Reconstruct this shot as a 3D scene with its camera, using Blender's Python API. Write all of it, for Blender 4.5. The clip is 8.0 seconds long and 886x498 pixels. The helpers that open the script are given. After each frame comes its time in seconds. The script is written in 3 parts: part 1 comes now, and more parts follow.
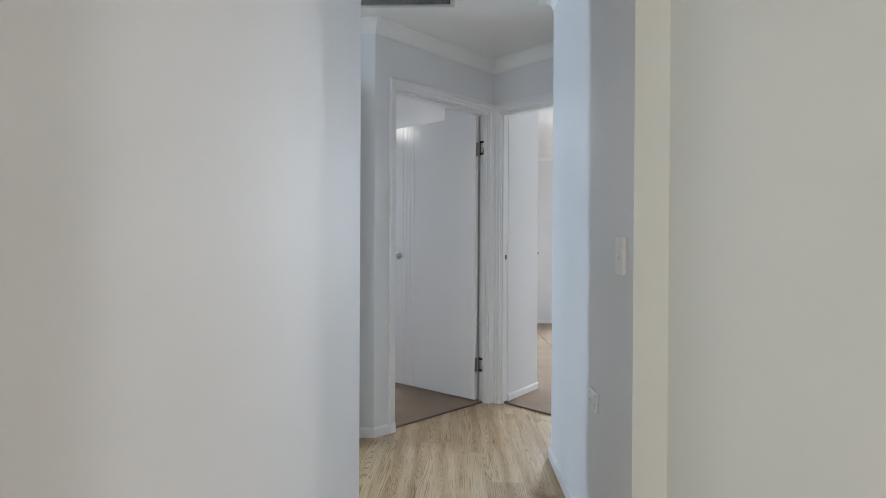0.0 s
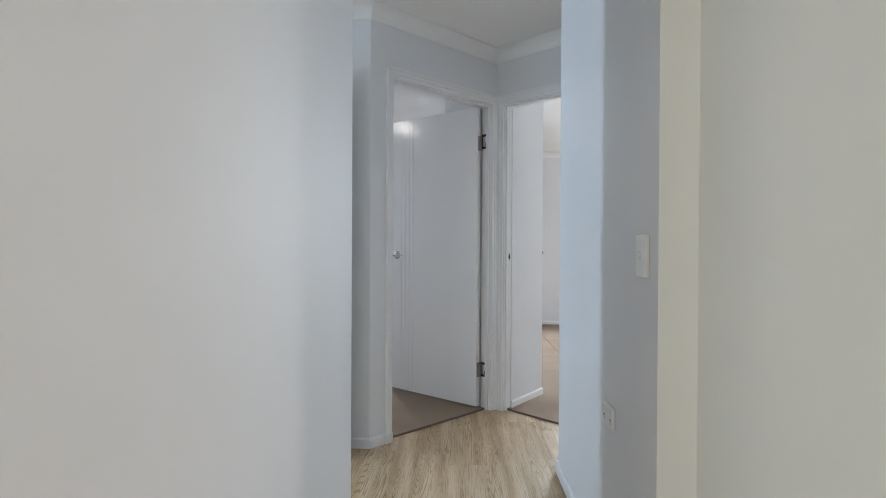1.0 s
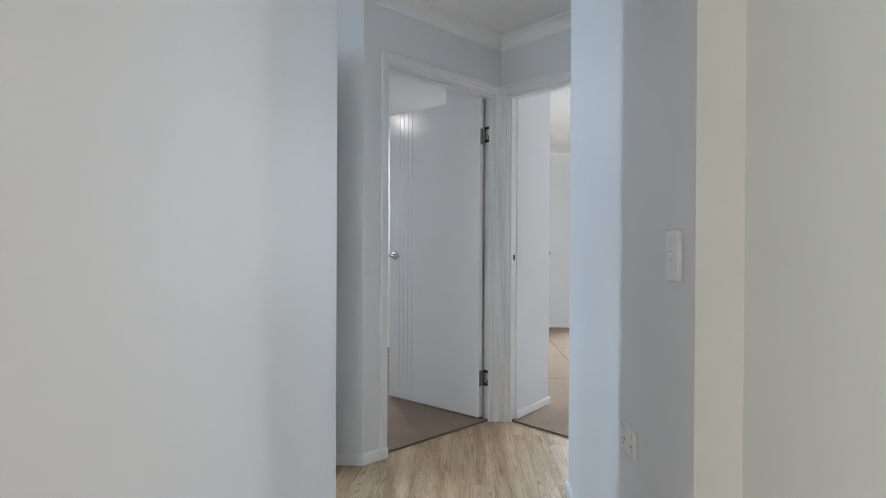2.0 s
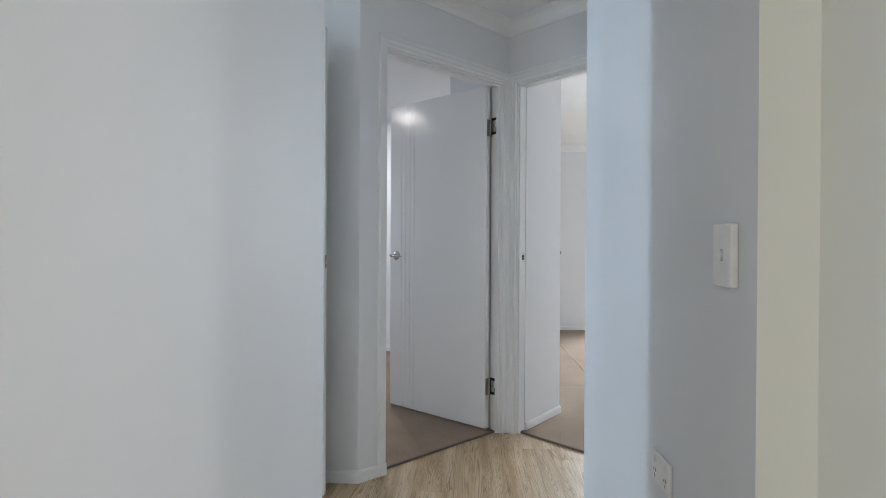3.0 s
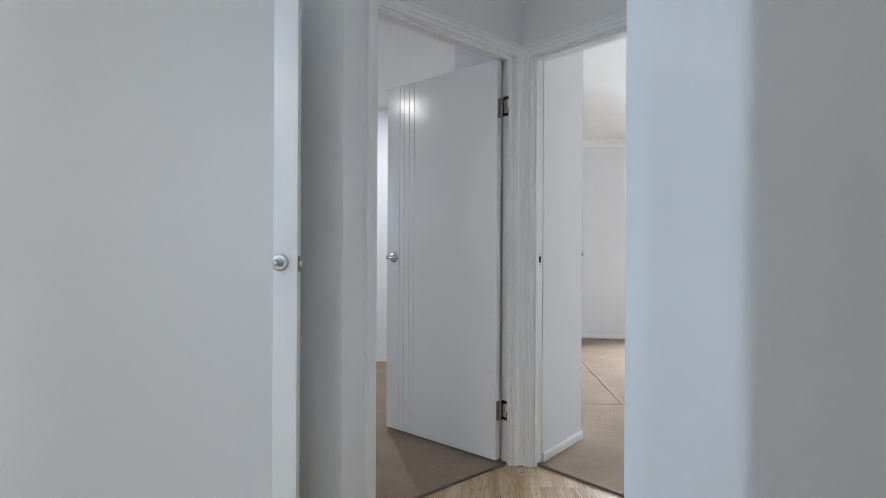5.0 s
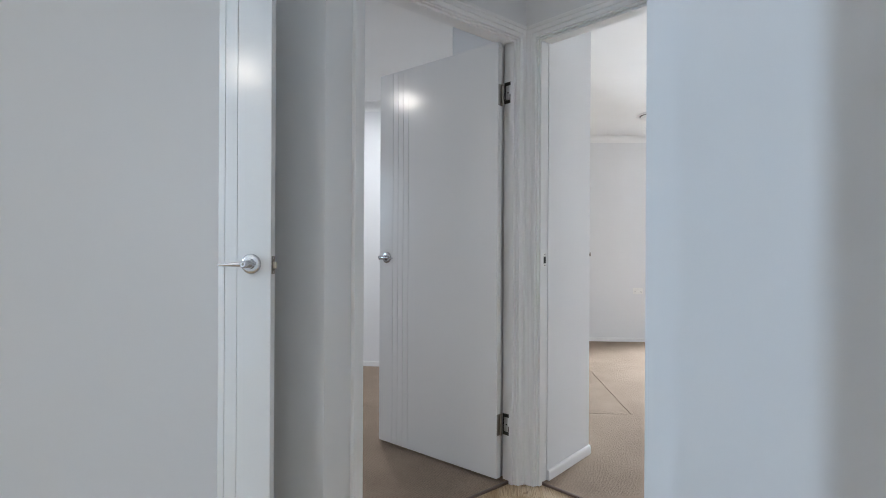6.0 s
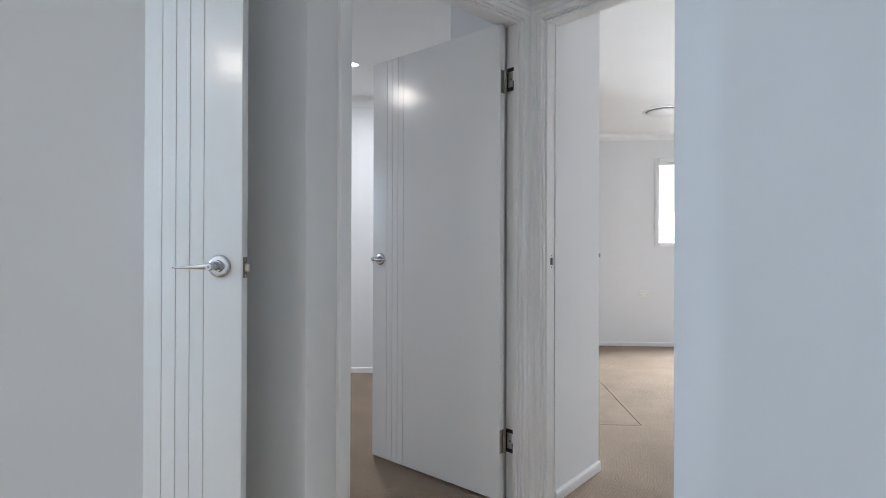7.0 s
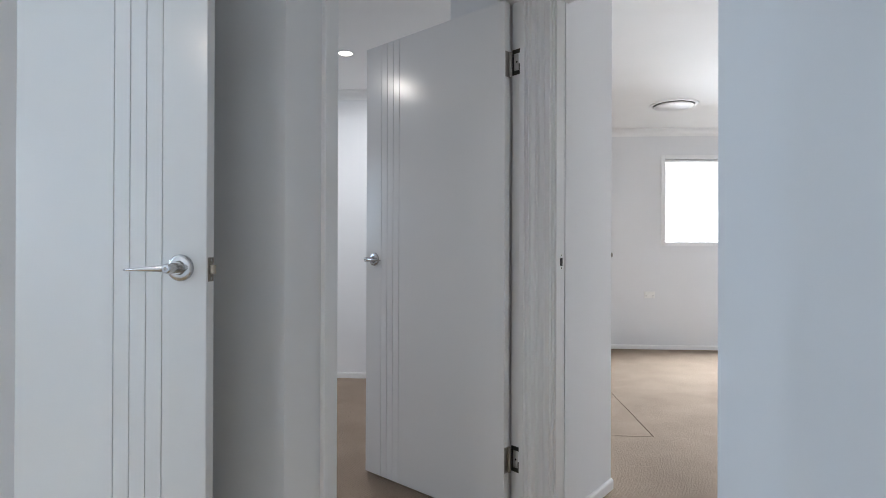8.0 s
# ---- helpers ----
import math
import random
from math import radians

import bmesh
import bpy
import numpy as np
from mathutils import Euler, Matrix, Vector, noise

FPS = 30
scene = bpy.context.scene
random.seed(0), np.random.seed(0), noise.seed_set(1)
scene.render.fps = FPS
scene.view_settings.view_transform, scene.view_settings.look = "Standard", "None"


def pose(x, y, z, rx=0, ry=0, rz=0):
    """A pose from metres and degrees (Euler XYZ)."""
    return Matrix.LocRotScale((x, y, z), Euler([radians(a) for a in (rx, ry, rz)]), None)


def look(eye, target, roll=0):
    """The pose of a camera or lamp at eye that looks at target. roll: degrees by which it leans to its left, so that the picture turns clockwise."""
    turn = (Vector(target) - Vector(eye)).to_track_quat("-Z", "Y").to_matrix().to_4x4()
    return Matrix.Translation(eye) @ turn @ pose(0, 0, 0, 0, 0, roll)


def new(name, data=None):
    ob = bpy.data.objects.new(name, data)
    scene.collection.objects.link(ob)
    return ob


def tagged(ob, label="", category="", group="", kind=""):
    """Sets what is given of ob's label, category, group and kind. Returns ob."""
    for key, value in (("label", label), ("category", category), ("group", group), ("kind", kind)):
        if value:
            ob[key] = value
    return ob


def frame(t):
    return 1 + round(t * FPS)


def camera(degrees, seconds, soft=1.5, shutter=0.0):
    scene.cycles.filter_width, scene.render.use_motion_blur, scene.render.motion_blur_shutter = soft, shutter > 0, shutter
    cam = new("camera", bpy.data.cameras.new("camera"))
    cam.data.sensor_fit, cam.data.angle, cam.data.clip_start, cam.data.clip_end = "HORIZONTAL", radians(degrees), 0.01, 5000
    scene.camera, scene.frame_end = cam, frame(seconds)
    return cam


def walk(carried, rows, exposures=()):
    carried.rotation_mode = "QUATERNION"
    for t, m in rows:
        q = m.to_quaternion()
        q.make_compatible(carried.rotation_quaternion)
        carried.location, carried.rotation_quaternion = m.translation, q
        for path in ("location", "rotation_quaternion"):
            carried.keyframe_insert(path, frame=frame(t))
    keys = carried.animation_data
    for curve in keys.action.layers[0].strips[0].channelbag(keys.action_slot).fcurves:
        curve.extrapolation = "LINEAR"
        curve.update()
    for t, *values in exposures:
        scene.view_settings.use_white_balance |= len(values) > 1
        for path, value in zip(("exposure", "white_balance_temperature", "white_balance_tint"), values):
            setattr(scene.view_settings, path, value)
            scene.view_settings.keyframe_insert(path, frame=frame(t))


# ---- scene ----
cam = camera(76.9, 8.0, 0.95)
PATH = [
    (0, (0.108, 0.018, 1.133), (0.058, 2.017, 1.12), 0.3),
    (0.5, (0.113, 0.113, 1.133), (0.061, 2.112, 1.118), 0.2),
    (1, (0.111, 0.213, 1.129), (0.056, 2.212, 1.114), 0.3),
    (1.5, (0.121, 0.335, 1.125), (0.06, 2.334, 1.113), 0.3),
    (3, (0.139, 0.687, 1.118), (0.045, 2.685, 1.106), 0.3),
    (3.5, (0.135, 0.811, 1.115), (0.032, 2.808, 1.104), 0.3),
    (4, (0.132, 0.949, 1.118), (0.02, 2.946, 1.106), 0.3),
    (4.5, (0.133, 1.057, 1.104), (0.016, 3.054, 1.104), 0.3),
    (6, (0.146, 1.405, 1.099), (0.022, 3.402, 1.099), 0.3),
    (6.5, (0.148, 1.516, 1.096), (0.026, 3.512, 1.099), 0.2),
    (7, (0.142, 1.623, 1.093), (0.019, 3.619, 1.1), 0.2),
    (7.5, (0.137, 1.726, 1.093), (0.012, 3.722, 1.098), 0.3),
    (8, (0.128, 1.841, 1.091), (0.009, 3.838, 1.098), 0.2),
]
walk(cam, [(t, look(e, g, r)) for t, e, g, r in PATH], [(0, 0.08, 6350, 11.5), (3.5, 0.05, 6330, 11), (5, 0.10, 6370, 11.5), (7, 0.02, 6390, 12.5), (8, -0.09, 6410, 13)])

# ---- world and light ----
world = bpy.data.worlds.new("world")
scene.world = world
world.use_nodes = True
wn = world.node_tree
sky = wn.nodes.new("ShaderNodeTexSky")
sky.sky_type, sky.sun_disc = "NISHITA", False
sky.sun_elevation, sky.sun_rotation = radians(35), radians(200)
wn.links.new(sky.outputs[0], wn.nodes["Background"].inputs[0])
wn.nodes["Background"].inputs[1].default_value = 0.08


def window_light(name, x, y, z, rz, w, h, watts, colour, tilt=0, spread=180):
    """Daylight standing in a window's opening, shining along local -z turned to the room."""
    data = bpy.data.lights.new(name, "AREA")
    data.shape, data.size, data.size_y = "RECTANGLE", w, h
    data.energy, data.color, data.spread = watts, colour, radians(spread)
    ob = new(name, data)
    ob.matrix_world = pose(x, y, z, -90 + tilt, 0, rz)
    return ob


def lamp_light(name, x, y, z, watts, colour, size=0.09, spread=180):
    data = bpy.data.lights.new(name, "AREA")
    data.shape, data.size, data.energy, data.color = "DISK", size, watts, colour
    data.spread = radians(spread)
    ob = new(name, data)
    ob.matrix_world = pose(x, y, z)
    return ob


CEIL = 2.445
LAMP_A, LAMP_C = (-2.24, 4.18), (-1.77, 0.74)
DAY = (0.86, 0.94, 1.0)
WARM = (1.0, 0.95, 0.87)
BLUE = (0.63, 0.82, 1.0)
window_light("daylight_b", 2.80, 8.13, 1.66, 0, 1.12, 0.88, 185, DAY, 28, 120)
# unseen side light, added as fill for the far bedroom wall
window_light("daylight_b", 4.48, 7.30, 1.50, -90, 1.00, 1.10, 10, DAY)
window_light("daylight_a", -3.48, 4.75, 1.55, 90, 0.80, 0.75, 11, (0.60, 0.80, 1.0))
window_light("daylight_c", -3.58, 2.84, 1.50, 90, 0.26, 1.15, 47, BLUE)
window_light("daylight_c", -3.58, 0.99, 1.50, 90, 0.26, 1.15, 19, BLUE)
window_light("unseen_living_light", -2.25, -2.58, 1.25, 180, 0.9, 1.9, 48, (0.98, 1.0, 0.965), 0, 120)
# added light, never in view: throws a bounded patch on the left wall
window_light("unseen_right_light", 3.42, -2.58, 1.20, 180, 0.34, 1.6, 48, (1.0, 0.975, 0.98), 0, 150)
# weak fill added behind the camera to brighten the door frames
window_light("unseen_living_light", 0.22, -2.58, 1.25, 180, 0.22, 1.9, 11, (1.0, 0.985, 0.975))
lamp_light("lamplight", -0.77, 5.61, CEIL - 0.012, 19, (0.95, 0.975, 1.0))
lamp_light("lamplight", LAMP_A[0], LAMP_A[1], CEIL - 0.012, 8, WARM)
lamp_light("lamplight", LAMP_C[0], LAMP_C[1], CEIL - 0.012, 10, (1.0, 0.90, 0.76))


# ---- materials ----
def material(name):
    m = bpy.data.materials.new(name)
    m.use_nodes = True
    return m, m.node_tree, m.node_tree.nodes["Principled BSDF"]


def coords(nt, scale=(1, 1, 1)):
    tc, mp = nt.nodes.new("ShaderNodeTexCoord"), nt.nodes.new("ShaderNodeMapping")
    mp.inputs["Scale"].default_value = scale
    nt.links.new(tc.outputs["Object"], mp.inputs[0])
    return mp.outputs[0]


def noise_tex(nt, vec, scale, detail=3, rough=0.5):
    n = nt.nodes.new("ShaderNodeTexNoise")
    n.inputs["Scale"].default_value, n.inputs["Detail"].default_value, n.inputs["Roughness"].default_value = scale, detail, rough
    nt.links.new(vec, n.inputs["Vector"])
    return n.outputs[0]


def ramp(nt, fac, stops):
    r = nt.nodes.new("ShaderNodeValToRGB")
    while len(r.color_ramp.elements) < len(stops):
        r.color_ramp.elements.new(0.5)
    for e, (pos, col) in zip(r.color_ramp.elements, stops):
        e.position, e.color = pos, (*col, 1)
    nt.links.new(fac, r.inputs[0])
    return r.outputs[0]


def bump(nt, height, strength, distance, bsdf, normal=None):
    b = nt.nodes.new("ShaderNodeBump")
    b.inputs["Strength"].default_value, b.inputs["Distance"].default_value = strength, distance
    nt.links.new(height, b.inputs["Height"])
    if normal is not None:
        nt.links.new(normal, b.inputs["Normal"])
    nt.links.new(b.outputs[0], bsdf.inputs["Normal"])
    return b.outputs[0]


def mix(nt, fac, a, b, mode="MIX"):
    m = nt.nodes.new("ShaderNodeMix")
    m.data_type, m.blend_type = "RGBA", mode
    for sock, val in ((m.inputs[0], fac), (m.inputs[6], a), (m.inputs[7], b)):
        if isinstance(val, (int, float)):
            sock.default_value = val
        elif isinstance(val, tuple):
            sock.default_value = (*val, 1)
        else:
            nt.links.new(val, sock)
    return m.outputs[2]


def paint(name, colour, rough, orange=0.15, scuff=0.03):
    """Brushed or rolled paint: faint cloudy tone, roller stipple, uneven gloss."""
    m, nt, b = material(name)
    v = coords(nt)
    lo = tuple(c * (1 - scuff) for c in colour)
    c = ramp(nt, noise_tex(nt, v, 2.3, 4), [(0.3, lo), (0.7, colour)])
    nt.links.new(c, b.inputs["Base Color"])
    r = nt.nodes.new("ShaderNodeMapRange")
    r.inputs["To Min"].default_value, r.inputs["To Max"].default_value = rough * 0.97, rough * 1.04
    nt.links.new(noise_tex(nt, v, 9, 3), r.inputs[0])
    nt.links.new(r.outputs[0], b.inputs["Roughness"])
    if orange:
        bump(nt, noise_tex(nt, v, 240, 2), orange, 0.0004, b)
    return m


def metal(name, colour, rough):
    m, nt, b = material(name)
    b.inputs["Metallic"].default_value, b.inputs["Roughness"].default_value = 1.0, rough
    v = coords(nt)
    c = ramp(nt, noise_tex(nt, v, 60, 3), [(0.3, tuple(k * 0.85 for k in colour)), (0.7, colour)])
    nt.links.new(c, b.inputs["Base Color"])
    return m


def plain(name, colour, rough):
    m, nt, b = material(name)
    v = coords(nt)
    c = ramp(nt, noise_tex(nt, v, 40, 3), [(0.3, tuple(k * 0.93 for k in colour)), (0.7, colour)])
    nt.links.new(c, b.inputs["Base Color"])
    b.inputs["Roughness"].default_value = rough
    return m


def oak(name):
    """Pale limed oak planks with long dark grain, each plank its own tone."""
    m, nt, b = material(name)
    info = nt.nodes.new("ShaderNodeObjectInfo")
    tc = nt.nodes.new("ShaderNodeTexCoord")
    add = nt.nodes.new("ShaderNodeVectorMath")
    add.operation = "ADD"
    mul = nt.nodes.new("ShaderNodeVectorMath")
    mul.operation = "SCALE"
    mul.inputs[0].default_value = (7.3, 11.9, 0)
    nt.links.new(info.outputs["Random"], mul.inputs["Scale"])
    nt.links.new(tc.outputs["Object"], add.inputs[0])
    nt.links.new(mul.outputs[0], add.inputs[1])
    mp = nt.nodes.new("ShaderNodeMapping")
    mp.inputs["Scale"].default_value = (15, 0.9, 1)
    nt.links.new(add.outputs[0], mp.inputs[0])
    warp = noise_tex(nt, mp.outputs[0], 0.8, 4, 0.55)
    mp2 = nt.nodes.new("ShaderNodeMapping")
    mp2.inputs["Scale"].default_value = (260, 4, 1)
    nt.links.new(add.outputs[0], mp2.inputs[0])
    fibre = noise_tex(nt, mp2.outputs[0], 1.0, 4, 0.65)
    # cathedral figure: growth rings of a long log, cut flat, frayed by the fibre
    field = noise_tex(nt, mp.outputs[0], 1.0, 0.6, 0.3)
    ring = nt.nodes.new("ShaderNodeMath")
    ring.operation = "MULTIPLY"
    ring.inputs[1].default_value = 30.0
    nt.links.new(field, ring.inputs[0])
    fray = nt.nodes.new("ShaderNodeMath")
    fray.operation = "MULTIPLY_ADD"
    fray.inputs[1].default_value = 0.5
    nt.links.new(fibre, fray.inputs[0])
    nt.links.new(ring.outputs[0], fray.inputs[2])
    frac = nt.nodes.new("ShaderNodeMath")
    frac.operation = "FRACT"
    nt.links.new(fray.outputs[0], frac.inputs[0])
    base = ramp(nt, warp, [(0.32, (0.35, 0.23, 0.115)), (0.46, (0.46, 0.33, 0.19)), (0.58, (0.54, 0.41, 0.26)), (0.72, (0.60, 0.48, 0.34))])
    g = ramp(nt, frac.outputs[0], [(0.0, (0.50, 0.42, 0.34)), (0.14, (0.58, 0.50, 0.42)), (0.34, (1, 1, 1)), (1.0, (0.95, 0.94, 0.92))])
    f = ramp(nt, fibre, [(0.39, (0.32, 0.24, 0.165)), (0.47, (1, 1, 1))])
    patch = ramp(nt, noise_tex(nt, mp.outputs[0], 0.6, 2), [(0.40, (0.12, 0.12, 0.12)), (0.58, (0.95, 0.95, 0.95))])
    c = mix(nt, patch, base, mix(nt, 1.0, base, g, "MULTIPLY"))
    c = mix(nt, 0.62, c, f, "MULTIPLY")
    tone = ramp(nt, info.outputs["Random"], [(0.0, (0.93, 0.92, 0.90)), (1.0, (1.06, 1.06, 1.06))])
    c = mix(nt, 1.0, c, tone, "MULTIPLY")
    nt.links.new(c, b.inputs["Base Color"])
    b.inputs["Roughness"].default_value = 0.42
    bump(nt, fibre, 0.25, 0.0006, b)
    return m


def carpet(name):
    """Cut-and-loop pile in warm taupe: fine ribs, tufts and trodden patches."""
    m, nt, b = material(name)
    v = coords(nt)
    big = noise_tex(nt, v, 3.2, 4)
    tuft = noise_tex(nt, v, 260, 3, 0.7)
    rib = nt.nodes.new("ShaderNodeTexWave")
    rib.bands_direction = "DIAGONAL"
    rib.inputs["Scale"].default_value, rib.inputs["Distortion"].default_value = 38, 5
    rib.inputs["Detail"].default_value, rib.inputs["Detail Scale"].default_value = 3, 2.5
    nt.links.new(v, rib.inputs["Vector"])
    c1 = ramp(nt, big, [(0.3, (0.335, 0.26, 0.205)), (0.7, (0.415, 0.325, 0.255))])
    c2 = ramp(nt, tuft, [(0.3, (0.62, 0.60, 0.57)), (0.62, (1.05, 1.05, 1.05))])
    c = mix(nt, 0.95, c1, c2, "MULTIPLY")
    c3 = ramp(nt, rib.outputs[1], [(0.1, (0.80, 0.78, 0.76)), (0.6, (1, 1, 1))])
    c = mix(nt, 0.85, c, c3, "MULTIPLY")
    nt.links.new(c, b.inputs["Base Color"])
    b.inputs["Roughness"].default_value = 0.95
    b.inputs["Specular IOR Level"].default_value = 0.1
    n1 = bump(nt, rib.outputs[1], 0.6, 0.004, b)
    bump(nt, tuft, 0.8, 0.004, b, n1)
    return m


def glow(name, colour, strength):
    m, nt, b = material(name)
    b.inputs["Emission Color"].default_value, b.inputs["Emission Strength"].default_value = (*colour, 1), strength
    b.inputs["Base Color"].default_value = (0.8, 0.8, 0.8, 1)
    return m


M_WALL = paint("wall_paint", (0.75, 0.755, 0.765), 0.68, 0.2, 0.015)
M_CREAM = paint("cream_wall_paint", (0.84, 0.84, 0.775), 0.68, 0.2, 0.015)
M_CEIL = paint("ceiling_paint", (0.86, 0.86, 0.85), 0.8, 0.1)
M_TRIM = paint("trim_enamel", (0.80, 0.80, 0.80), 0.30, 0, 0.006)
M_DOOR = paint("door_enamel", (0.755, 0.755, 0.755), 0.18, 0, 0.004)
M_OAK = oak("limed_oak")
M_CARPET = carpet("taupe_carpet")
M_CHROME = metal("satin_chrome", (0.62, 0.62, 0.63), 0.18)
M_DARKSTEEL = metal("bronzed_steel", (0.09, 0.085, 0.075), 0.4)
M_LATCH = metal("worn_latch_steel", (0.22, 0.19, 0.16), 0.35)
M_NICKEL = metal("brushed_nickel", (0.78, 0.77, 0.75), 0.55)
M_BRASS = metal("pale_brass", (0.62, 0.56, 0.46), 0.3)
M_STEEL = metal("dull_steel", (0.38, 0.36, 0.33), 0.35)
M_PLASTIC = plain("white_plastic", (0.85, 0.845, 0.82), 0.3)
# grey that paints the line of shade round the switch rocker
M_SHADE = plain("rocker_shade", (0.22, 0.21, 0.19), 0.4)
# near-black on solid pieces, painted for the shade inside holes and slots
M_DARK = plain("hole_shade", (0.02, 0.02, 0.02), 0.6)
M_STRIP = plain("brown_edge_strip", (0.15, 0.105, 0.085), 0.5)
M_SUB = plain("concrete_slab", (0.25, 0.25, 0.24), 0.9)
M_GRILLE = plain("grille_white", (0.62, 0.62, 0.60), 0.5)
M_BLIND, bt, bb = material("blind_fabric")
weave = ramp(bt, noise_tex(bt, coords(bt, (400, 400, 60)), 1.0, 2), [(0.3, (0.80, 0.80, 0.78)), (0.7, (0.88, 0.88, 0.87))])
through_cloth = bt.nodes.new("ShaderNodeBsdfTranslucent")
cloth = bt.nodes.new("ShaderNodeMixShader")
cloth.inputs[0].default_value = 0.5
bt.links.new(weave, bb.inputs["Base Color"])
bt.links.new(weave, through_cloth.inputs[0])
bt.links.new(bb.outputs[0], cloth.inputs[1])
bt.links.new(through_cloth.outputs[0], cloth.inputs[2])
bt.links.new(cloth.outputs[0], bt.nodes["Material Output"].inputs[0])
bb.inputs["Roughness"].default_value = 0.9
M_LED = glow("led_disc", (1.0, 0.93, 0.82), 9)
M_SKY = glow("bright_sky", (0.93, 0.97, 1.0), 5)
M_GLASS, gt, gb = material("window_glass")
clear, sheet = gt.nodes.new("ShaderNodeBsdfTransparent"), gt.nodes.new("ShaderNodeMixShader")
sheet.inputs[0].default_value = 0.06
gb.inputs["Roughness"].default_value = 0.02
gt.links.new(clear.outputs[0], sheet.inputs[1])
gt.links.new(gb.outputs[0], sheet.inputs[2])
gt.links.new(sheet.outputs[0], gt.nodes["Material Output"].inputs[0])


# ---- mesh helpers ----
def link(name, bm, mat, smooth=False):
    me = bpy.data.meshes.new(name)
    bmesh.ops.recalc_face_normals(bm, faces=bm.faces[:])
    bm.to_mesh(me)
    bm.free()
    me.materials.append(mat)
    if smooth:
        for p in me.polygons:
            p.use_smooth = True
    return new(name, me)


def part(name, bm, mat, parent, label="", smooth=False):
    ob = link(name, bm, mat, smooth)
    ob.parent = parent
    if label:
        tagged(ob, label)
    return ob


def empty(name, m):
    ob = new(name)
    ob.matrix_world = m
    return ob


def box(bm, x0, x1, y0, y1, z0, z1, bev=0.0, seg=2):
    r = bmesh.ops.create_cube(bm, size=1.0)
    vs = r["verts"]
    for v in vs:
        v.co = Vector((x0 if v.co.x < 0 else x1, y0 if v.co.y < 0 else y1, z0 if v.co.z < 0 else z1))
    if bev:
        es = {e for v in vs for e in v.link_edges}
        bmesh.ops.bevel(bm, geom=list(es), offset=bev, segments=seg, affect="EDGES", profile=0.5)
    return bm


def boxed(*a, **k):
    return box(bmesh.new(), *a, **k)


def tube(bm, a, b, r0, r1=None, seg=20, cap=True):
    """A round bar from a to b."""
    a, b = Vector(a), Vector(b)
    d = b - a
    m = Matrix.Translation((a + b) / 2) @ d.to_track_quat("Z", "Y").to_matrix().to_4x4()
    bmesh.ops.create_cone(bm, cap_ends=cap, segments=seg, radius1=r0, radius2=r0 if r1 is None else r1, depth=d.length, matrix=m)
    return bm


def lathe(profile, seg=28):
    """Turn a profile of (radius, height) about z."""
    bm = bmesh.new()
    rings = [[bm.verts.new((r * math.cos(2 * math.pi * i / seg), r * math.sin(2 * math.pi * i / seg), z)) for i in range(seg)] for r, z in profile]
    for a, b in zip(rings, rings[1:]):
        for i in range(seg):
            bm.faces.new((a[i], a[(i + 1) % seg], b[(i + 1) % seg], b[i]))
    bm.faces.new(rings[0])
    bm.faces.new(rings[-1])
    return bm


def prism(bm, corners, z0, z1):
    lo = [bm.verts.new((x, y, z0)) for x, y in corners]
    hi = [bm.verts.new((x, y, z1)) for x, y in corners]
    n = len(corners)
    bm.faces.new(lo[::-1])
    bm.faces.new(hi)
    for i in range(n):
        bm.faces.new((lo[i], lo[(i + 1) % n], hi[(i + 1) % n], hi[i]))
    return bm


def miter(points, i, dist_in, dist_out, closed):
    """The point offset to the left of a path at its corner i."""
    n = len(points)
    p = Vector(points[i])
    a = Vector(points[i - 1]) if (i > 0 or closed) else None
    c = Vector(points[(i + 1) % n]) if (i < n - 1 or closed) else None
    d1 = (p - a).normalized() if a is not None else (c - p).normalized()
    d2 = (c - p).normalized() if c is not None else d1
    n1, n2 = Vector((-d1.y, d1.x)), Vector((-d2.y, d2.x))
    det = n1.x * n2.y - n1.y * n2.x
    if abs(det) < 1e-6:
        return p + n1 * dist_in
    return p + Vector(((dist_in * n2.y - dist_out * n1.y) / det, (n1.x * dist_out - n2.x * dist_in) / det))


def sweep(points, profile, closed=False):
    """Run a profile of (distance from the wall, height) along a path whose room lies to its left."""
    bm = bmesh.new()
    n = len(points)
    rings = []
    for i in range(n):
        rings.append([bm.verts.new((*miter(points, i, o, o, closed), z)) for o, z in profile])
    k = len(profile)
    for i in range(n if closed else n - 1):
        a, b = rings[i], rings[(i + 1) % n]
        for j in range(k):
            bm.faces.new((a[j], b[j], b[(j + 1) % k], a[(j + 1) % k]))
    if not closed:
        bm.faces.new(rings[0])
        bm.faces.new(rings[-1][::-1])
    return bm


# ---- the plan: hall, side room, and the corner with two doors set askew ----
NOOK = pose(0.37, 4.06, 0, 0, 0, 46)


def nook(p, q):
    v = NOOK @ Vector((p, q, 0))
    return (v.x, v.y)


K = nook(0, 0)
V = nook(-1.075, 0)
WB = nook(0, -1.224)
JA0, JA1 = -0.916, -0.062          # clear opening of the first doorway, along its wall
JB0, JB1 = -0.892, -0.070          # clear opening of the second doorway
HEAD = 2.075
T = 0.10
HALL = [(0.715, -2.6), (0.715, 1.633), (0.615, 1.633), (0.615, 2.998), (WB[0], 2.998), WB, K, V,
        (-3.6, V[1]), (-3.6, 0.24), (-0.385, 0.24), (-0.385, 2.33), (-0.295, 2.33), (-0.295, 0.15), (-3.6, 0.15), (-3.6, -2.6)]
THICK = [T, 0.09, T, T, T, T, T, T, T, 0.045, 0.045, 0.045, 0.045, 0.045, T, T]
